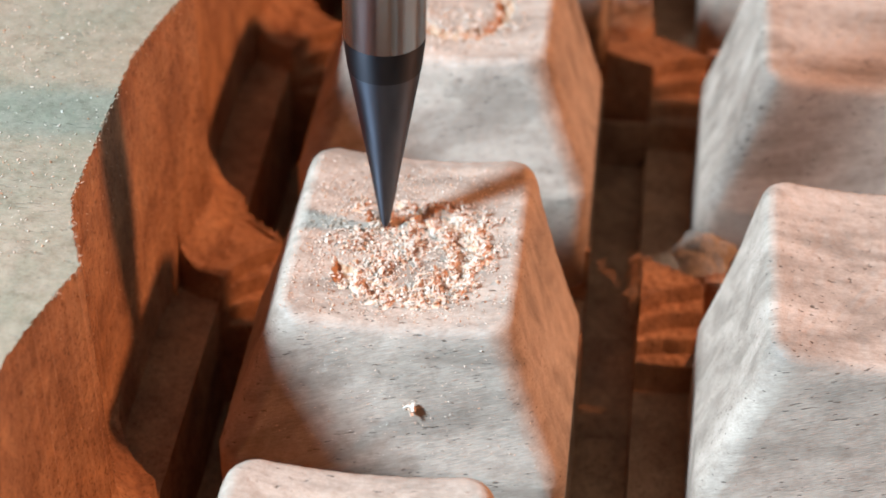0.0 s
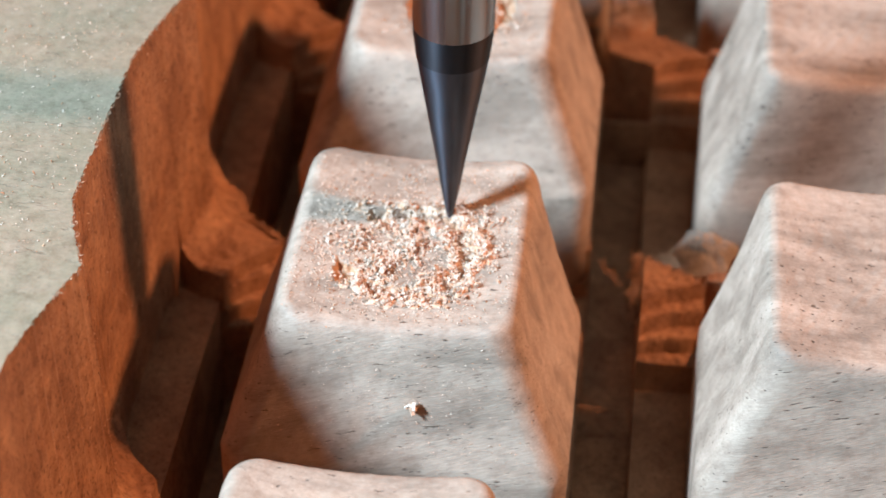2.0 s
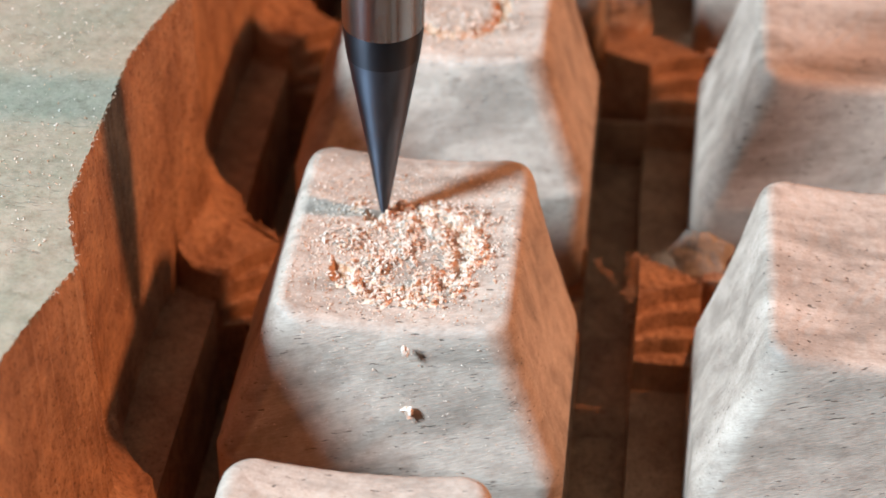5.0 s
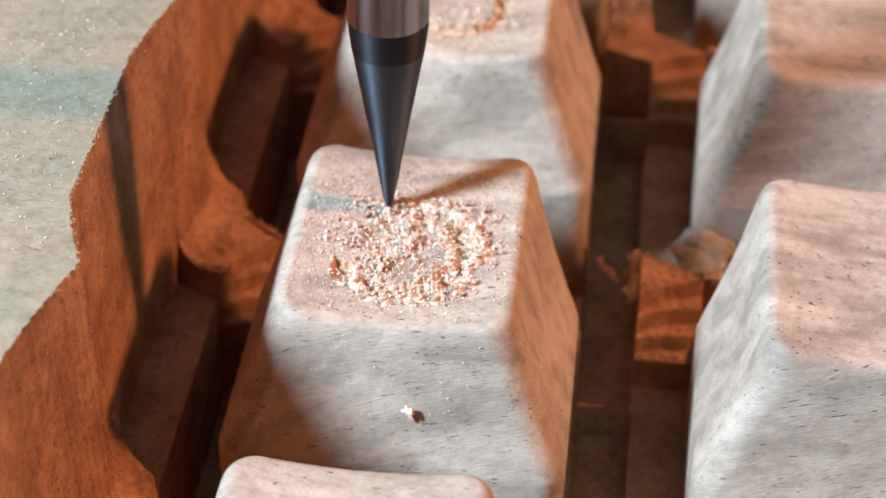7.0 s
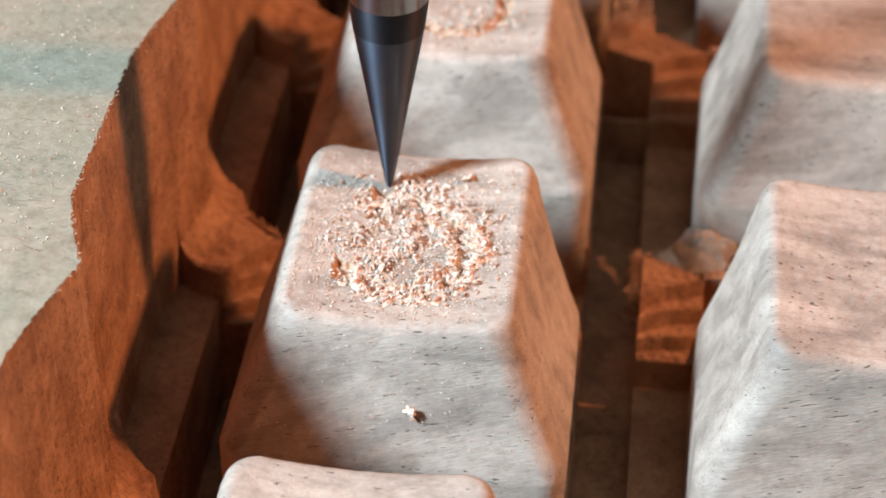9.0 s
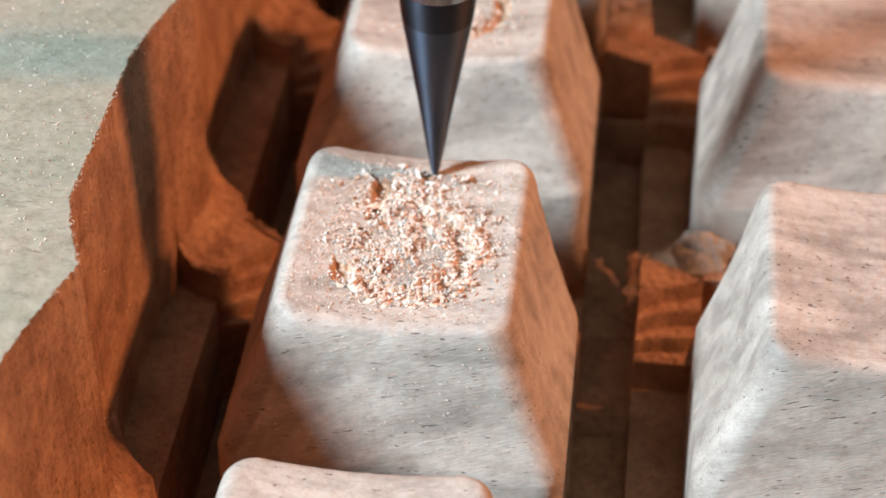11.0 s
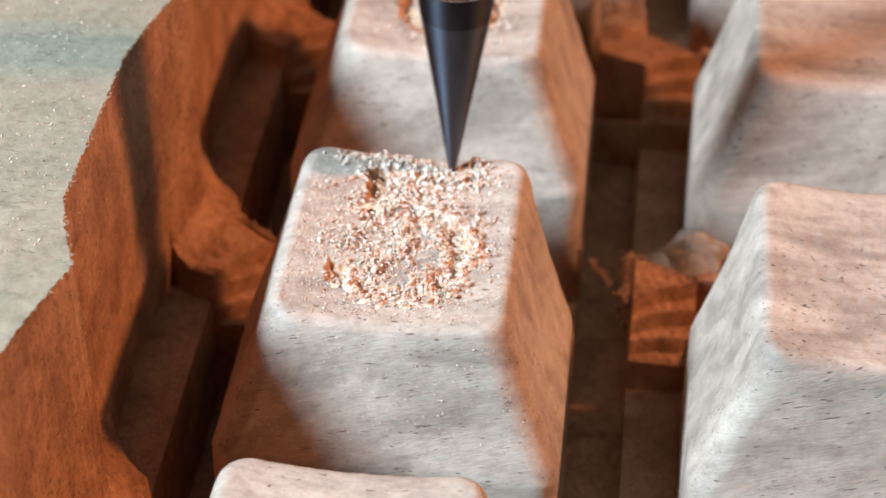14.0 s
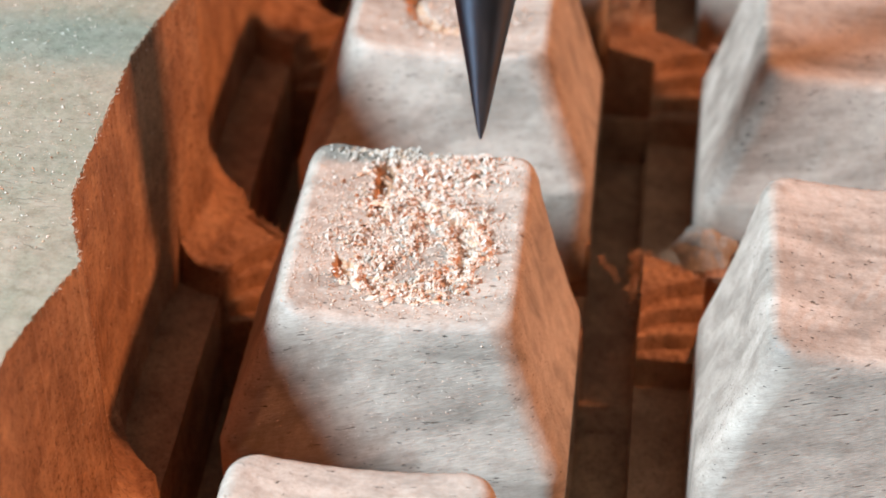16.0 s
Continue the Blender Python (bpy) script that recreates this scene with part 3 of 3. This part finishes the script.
def mound(cx, cy, base, rx, ry, high):
    """A soft heap of settled dust with a lumpy skin."""
    verts, faces, n, rings = [], [], 56, 26
    for i in range(rings + 1):
        f = i / rings
        for k in range(n):
            a = 2 * math.pi * k / n
            edge = 1 + 0.3 * noise.noise(Vector((math.cos(a) * 1.5, math.sin(a) * 1.5, 2.2)))
            x, y = cx + rx * f * edge * math.cos(a), cy + ry * f * edge * math.sin(a)
            lump = noise.noise(Vector((x * 2.2, y * 2.2, 0.4))) + 0.6 * noise.noise(Vector((x * 6, y * 6, 1.4)))
            verts.append((x, y, base - 0.1 + high * (1 - f * f) * (1 + 0.35 * lump) + 0.05 * lump))
    for i in range(rings):
        for k in range(n):
            p, q = i * n + k, i * n + (k + 1) % n
            faces.append((p, p + n, q + n, q))
    return verts, faces


drift = new("sawdust", mesh_from("dust_drift", *mound(17.4, 16.5, -8.3, 1.4, 1.7, 0.7), DRIFT))
tagged(drift, "grey fluffy dust drift at the foot of a keycap", "sawdust", kind="stuff")


def strand(verts, faces, p, length, thick, curl, lift):
    """A thin curled wood fibre."""
    n, a = 9, rng.uniform(0, 6.28)
    q = Vector(p)
    way = Vector((math.cos(a), math.sin(a), lift)).normalized()
    turn = Euler((rng.uniform(-curl, curl), rng.uniform(-curl, curl), rng.uniform(-curl, curl))).to_matrix()
    base = len(verts)
    for i in range(n):
        w = thick * (1 - 0.8 * i / n)
        side = way.cross(Vector((0.3, 0.2, 1))).normalized()
        up = way.cross(side)
        for k in (side * w, up * w - side * 0.5 * w, -up * w - side * 0.5 * w):
            verts.append(tuple(q + k))
        q = q + way * (length / n)
        way = turn @ way
    for i in range(n - 1):
        for k in range(3):
            b = base + 3 * i
            faces.append((b + k, b + (k + 1) % 3, b + 3 + (k + 1) % 3, b + 3 + k))


def fray(spots, label):
    verts, faces = [], []
    for p, length, thick, curl, lift in spots:
        strand(verts, faces, p, length, thick, curl, lift)
    return tagged(new("torn_fibres", mesh_from("torn_fibres", verts, faces, FIBRE_WOOD)), label, "wood fibres", kind="stuff")


bits = []
for i in range(560):
    u, f = rng.random(), rng.random()
    bits.append(((14.36 - abs(rng.gauss(0, 0.2)), 12.4 + 3.0 * u + rng.gauss(0, 0.15), -8.0 - 1.9 * f * (1 - 0.5 * u)), rng.uniform(0.2, 0.55), rng.uniform(0.02, 0.055), 0.75, 0.4))
for i in range(90):
    u = rng.random()
    bits.append(((14.2 + 2.9 * u + rng.gauss(0, 0.1), 15.45 - 1.55 * u + rng.gauss(0, 0.08), -8.1 + rng.random() * 0.15), rng.uniform(0.15, 0.5), rng.uniform(0.015, 0.035), 0.6, 0.4))
for i in range(30):
    u = rng.random()
    bits.append(((12.5 + 1.0 * u + rng.gauss(0, 0.05), 14.6 - 0.9 * u + rng.gauss(0, 0.06), -8.0 - 0.5 * u + rng.random() * 0.15), rng.uniform(0.25, 0.6), 0.03, 0.4, 0.1))
fray(bits, "frayed torn fibres curling off a thin wood bridge")
bits = [((-5.2 + 3.1 * u, 16.6 - 3.1 * u + rng.gauss(0, 0.07), -7.9 + 0.5 * u + rng.random() * 0.15), rng.uniform(0.2, 0.5), rng.uniform(0.03, 0.06), 0.5, 0.2) for u in [rng.random() for _ in range(140)]]
fray(bits, "ragged fibre edge of the bridge beside the pocket wall")
bits = []
for i in range(260):
    y = rng.uniform(-6, 22)
    v = (y - 5.5 + PITCH / 2) % PITCH - PITCH / 2
    x = float(wall_line(v))
    bits.append(((x + rng.gauss(0, 0.04), y, STOCK - 0.02), rng.uniform(0.08, 0.3), rng.uniform(0.012, 0.03), 0.5, 0.3))
# pale fibres down each cusp imitate the bright line along its edge
for row in (-1, 0, 1):
    for i in range(70):
        f = (i + rng.random()) / 70
        bits.append(((-5.78 + 0.28 * f, -4.03 + row * PITCH + rng.gauss(0, 0.02), STOCK - 0.1 - 11.3 * f), rng.uniform(0.1, 0.25), rng.uniform(0.012, 0.028), 0.3, -1.5))
fray(bits, "fine whiskers along the blank's milled edges, drawing a bright edge line down the cusps")
# gold specks caught on the pocket wall
places = []
for i in range(330):
    y = rng.uniform(-8, 24)
    v = (y - 5.5 + PITCH / 2) % PITCH - PITCH / 2
    f = rng.random() ** 1.3
    places.append(((float(wall_line(v)) + 0.03 + 0.27 * f, y, STOCK - 11.5 * f), rng.choice((0.04, 0.05, 0.07, 0.09))))
dust("sawdust", places, "tiny golden specks caught on the milled pocket wall")
# pale chips stand in for the patch of cool light on the far bridge
places = [((rng.uniform(12.1, 14.2), rng.uniform(33.4, 36.6), -7.15 + abs(rng.gauss(0, 0.3))), rng.choice((0.1, 0.15, 0.2))) for _ in range(500)]
dust("sawdust", places, "pale chips added to imitate cool light on the far wood bridge")
# specks on the shaded flank and lit faces of the keys
places = []
for i in range(420):
    x, f = rng.uniform(-1.6, 11), rng.random()
    if -2.0 * f < x < TOP_W + 2 * f:
        places.append(((x, -1.5 * f - 0.03, -0.4 - 6.1 * f), rng.choice((0.04, 0.05, 0.07))))
dust("sawdust", places, "fine specks of dust clinging to the front of the keycap")
crumb = dust("wood_crumb", [((rng.uniform(-0.14, 0.14), rng.uniform(-0.1, 0.1), rng.uniform(-0.12, 0.16)), 0.36) for _ in range(11)], "tiny pinkish wood crumb stuck to the front of the keycap")
small_crumb = dust("wood_crumb", [((rng.uniform(-0.1, 0.1), rng.uniform(-0.07, 0.07), rng.uniform(-0.08, 0.1)), 0.3) for _ in range(8)], "smaller wood crumb that slides down the keycap front")


# skins of wood over the strokes that are cut during the shot; each one sinks to the bottom of its cut
def stroke_piece(x0, x1, y0, y1):
    xs, ys = np.linspace(x0, x1, 12), np.linspace(y0, y1, 12)
    X, Y = np.meshgrid(xs, ys)
    Z = top_height(X, Y, [], 0) + 0.004
    n = 12
    top = list(zip(X.ravel(), Y.ravel(), Z.ravel()))
    low = [(x, y, z - 0.5) for x, y, z in top]
    verts, faces = top + low, []
    for j in range(n - 1):
        for i in range(n - 1):
            a = j * n + i
            faces.append((a, a + 1, a + n + 1, a + n))
            b = a + n * n
            faces.append((b, b + n, b + n + 1, b + 1))
    for i in range(n - 1):
        for a, b in ((i, i + 1), (n * (n - 1) + i + 1, n * (n - 1) + i), (n * (i + 1), n * i), (n * i + n - 1, n * (i + 1) + n - 1)):
            k = len(verts)
            verts += [top[b], top[a], low[a], low[b]]
            faces.append((k, k + 1, k + 2, k + 3))
    return mesh_from("stroke", verts, faces, KEY_WOOD)


strokes = []
for i in range(5):
    y0 = 7.3 + 0.44 * i
    strokes.append((6.9 + 0.75 * i, part("stroke", stroke_piece(2.75, 3.85, y0, y0 + 0.44), main_key)))
for i in range(7):
    x0 = 2.68 + 0.69 * i
    strokes.append((12.0 - 0.12 * i, part("stroke", stroke_piece(x0, x0 + 0.69, 9.5, 10.52), main_key)))

# ---------------------------------------------------------------- the engraving bit


def turned(name, verts, faces, mat):
    me = mesh_from(name, verts, faces, mat)
    me.set_sharp_from_angle(angle=radians(40))
    return me


bit = new("engraving_bit")
tagged(bit, "steel engraving bit with a dark tapered carbide point", "engraving bit")
part("point", turned("point", *lathe([(0.05, 0.0), (0.2, 0.6), (0.43, 2.0), (0.61, 3.2), (0.87, 4.75), (1.13, 6.3), (1.38, 7.8), (1.43, 8.1)]), CARBIDE), bit, "dark grey tapered carbide point")
part("collar", turned("collar", *lathe([(1.432, 8.1), (1.44, 8.13), (1.56, 9.15), (1.575, 9.5)]), COLLAR), bit, "matt black band above the point")
part("shank", turned("shank", *lathe([(1.58, 9.5), (1.5875, 9.53), (1.5875, 34.0)]), STEEL), bit, "bright ground steel shank")

TIP = [(0, 3.74, 6.23, -0.45), (0.1, 3.74, 6.23, -0.45), (0.2, 3.20, 6.58, -0.45), (0.3, 3.71, 6.23, -0.45), (0.4, 4.23, 6.53, -0.45), (0.5, 4.72,
    6.89, -0.45), (0.6, 5.60, 6.39, -0.45), (0.7, 6.02, 6.51, -0.45), (0.8, 6.42, 7.24, -0.45), (0.9, 6.54, 7.17, -0.45), (1, 6.50, 7.28, -0.45),
    (1.1, 6.52, 7.29, -0.16), (1.2, 6.47, 7.29, 0.16), (1.3, 6.58, 7.31, 0.57), (1.4, 6.39, 7.29, 0.75), (1.5, 6.43, 7.31, 0.72), (1.6, 6.36, 7.29,
    0.45), (1.7, 6.36, 7.28, 0.08), (1.8, 6.50, 7.33, -0.45), (1.9, 6.41, 7.31, -0.45), (2, 6.22, 7.28, -0.45), (2.1, 5.67, 6.70, -0.45), (2.2, 5.13,
    6.63, -0.45), (2.3, 4.12, 6.91, -0.45), (2.4, 3.64, 6.72, -0.45), (2.5, 3.23, 6.66, -0.45), (2.6, 3.45, 6.81, -0.45), (2.7, 3.92, 7.00, -0.45),
    (2.8, 4.77, 6.81, -0.45), (2.9, 5.33, 6.66, -0.45), (3, 5.79, 6.73, -0.45), (3.1, 6.33, 6.92, -0.45), (3.2, 6.33, 7.19, -0.45), (3.3, 6.28, 7.39,
    -0.45), (3.4, 6.23, 7.39, -0.13), (3.5, 6.28, 7.40, 0.05), (3.6, 6.19, 7.38, 0.45), (3.7, 6.19, 7.37, 0.63), (3.8, 6.17, 7.36, 0.54), (3.9, 6.03,
    7.34, 0.40), (4, 6.05, 7.33, 0.40), (4.1, 6.03, 7.33, -0.19), (4.2, 5.97, 7.36, -0.45), (4.5, 4.99, 7.03, -0.45), (4.8, 3.52, 6.95, -0.45), (5.1,
    3.90, 7.15, -0.45), (5.4, 5.17, 7.20, -0.45), (5.6, 5.91, 7.48, -0.45), (5.8, 5.76, 7.50, 0.40), (6, 4.88, 7.50, 0.51), (6.2, 3.81, 7.55, 0.16),
    (6.3, 3.70, 7.61, -0.01), (6.4, 3.74, 7.61, -0.30), (6.5, 3.74, 7.61, -0.45), (6.6, 3.86, 7.06, -0.45), (6.7, 3.50, 7.09, -0.45), (6.8, 3.17,
    7.68, -0.45), (6.9, 3.67, 7.28, -0.45), (7, 3.79, 7.27, -0.45), (7.1, 3.41, 7.34, -0.45), (7.2, 3.00, 7.53, -0.45), (7.3, 3.79, 7.41, -0.45),
    (7.4, 3.81, 7.53, -0.45), (7.5, 3.51, 7.54, -0.45), (7.6, 3.24, 8.03, -0.45), (7.7, 3.73, 8.03, -0.45), (7.8, 3.76, 7.97, -0.45), (7.9, 3.25,
    8.12, -0.45), (8, 3.22, 8.13, -0.45), (8.1, 3.71, 8.09, -0.45), (8.2, 3.68, 8.38, -0.45), (8.3, 3.04, 8.27, -0.45), (8.4, 3.53, 8.27, -0.45),
    (8.5, 3.70, 8.27, -0.45), (8.6, 3.70, 8.55, -0.45), (8.7, 3.11, 8.63, -0.45), (8.8, 3.33, 8.55, -0.45), (8.9, 3.55, 8.58, -0.45), (9, 3.56, 8.82,
    -0.45), (9.1, 2.95, 8.95, -0.45), (9.2, 3.15, 9.26, -0.45), (9.4, 3.55, 9.25, -0.45), (9.6, 2.91, 9.46, -0.45), (9.8, 3.55, 9.44, -0.45), (10,
    2.88, 9.68, -0.45), (10.2, 3.54, 9.62, -0.45), (10.4, 2.90, 9.88, -0.45), (10.6, 3.09, 9.92, -0.45), (10.8, 4.07, 9.94, -0.45), (11, 5.43, 9.93,
    -0.45), (11.2, 6.63, 9.98, -0.45), (11.3, 6.92, 9.98, -0.45), (11.4, 6.86, 10.22, -0.45), (11.5, 6.56, 10.11, -0.45), (11.6, 5.64, 10.21, -0.45),
    (11.7, 4.97, 10.37, -0.45), (11.8, 4.22, 10.41, -0.45), (11.9, 3.69, 10.56, -0.45), (12, 3.18, 10.42, -0.45), (12.1, 3.06, 10.40, -0.45), (12.2,
    3.56, 10.46, -0.45), (12.3, 4.39, 10.61, -0.45), (12.4, 5.06, 10.20, -0.45), (12.5, 5.56, 10.26, -0.45), (12.6, 6.38, 10.14, -0.45), (12.7, 6.88,
    10.45, -0.45), (12.8, 6.78, 10.12, -0.45), (12.9, 6.30, 10.23, -0.45), (13, 5.74, 10.37, -0.45), (13.1, 4.92, 10.38, -0.45), (13.2, 4.26, 10.66,
    -0.45), (13.3, 3.42, 10.39, -0.45), (13.4, 3.09, 10.31, -0.45), (13.5, 2.99, 10.34, -0.45), (13.6, 3.86, 10.71, -0.45), (13.7, 4.39, 10.59,
    -0.45), (13.8, 5.26, 10.35, -0.45), (13.9, 5.78, 10.44, -0.45), (14, 6.35, 10.33, -0.45), (14.1, 7.09, 10.59, -0.45), (14.2, 6.83, 10.28, -0.45),
    (14.3, 6.10, 10.36, -0.45), (14.4, 5.66, 10.43, -0.45), (14.5, 5.00, 10.56, -0.45), (14.6, 4.15, 10.77, -0.45), (14.7, 3.56, 10.93, -0.45), (14.8,
    2.88, 10.95, -0.45), (14.9, 2.78, 11.14, -0.45), (15, 2.71, 11.37, -0.45), (15.1, 2.68, 11.65, -0.45), (15.2, 2.67, 11.64, -0.27), (15.3, 2.71,
    11.55, 0.05), (15.4, 2.78, 11.47, 0.26), (15.5, 3.38, 11.42, 0.44), (15.6, 4.65, 11.33, 0.71), (15.7, 5.58, 11.21, 0.91), (15.8, 6.86, 11.13,
    0.91), (15.9, 7.11, 11.00, 0.88), (16, 7.13, 10.96, 0.91)]


def motions():
    rows = []
    for i, (t, x, y, z) in enumerate(TIP):
        rows.append((t, Matrix.Translation(mm(x, y, z)) @ pose(0, 0, 0, 0, 0, 70 * i)))
    walk(bit, rows)
    for t, ob in later_heaps + flakes:
        walk(ob, [(0, pose(0, 0, -0.75 * MM)), (t, pose(0, 0, -0.75 * MM)), (t + 0.35, pose(0, 0, 0)), (16, pose(0, 0, 0))])
    for t, ob in strokes:
        walk(ob, [(0, pose(0, 0, 0)), (t, pose(0, 0, 0)), (t + 0.5, pose(0, 0, -0.4 * MM)), (t + 1.5, pose(0, 0, -0.6 * MM)), (16, pose(0, 0, -0.6 * MM))])
    # the crumb slips a little, then falls off the key
    walk(crumb, [(0, pose(5.65 * MM, -0.85 * MM, -3.55 * MM)), (4.6, pose(5.65 * MM, -0.85 * MM, -3.55 * MM)),
                 (5.4, pose(5.62 * MM, -0.92 * MM, -3.85 * MM, 30)), (9.3, pose(5.65 * MM, -0.92 * MM, -3.85 * MM, 30)),
                 (10.2, pose(5.7 * MM, -1.6 * MM, -6.6 * MM, 80)), (10.8, pose(5.7 * MM, -3.2 * MM, -7.2 * MM, 120)), (16, pose(5.7 * MM, -3.2 * MM, -7.2 * MM, 120))])
    walk(small_crumb, [(0, pose(5.5 * MM, 1.7 * MM, -0.5 * MM)), (4.4, pose(5.5 * MM, 1.7 * MM, -0.5 * MM)), (4.8, pose(5.5 * MM, 0.2 * MM, 0.0)),
                       (5.5, pose(5.65 * MM, -1.15 * MM, -4.75 * MM, 60)), (6.65, pose(5.65 * MM, -1.15 * MM, -4.75 * MM, 60)),
                       (6.75, pose(5.7 * MM, -1.9 * MM, -6.8 * MM, 90)), (6.9, pose(5.7 * MM, -3.0 * MM, -7.2 * MM, 120)), (16, pose(5.7 * MM, -3.0 * MM, -7.2 * MM, 120))])


motions()
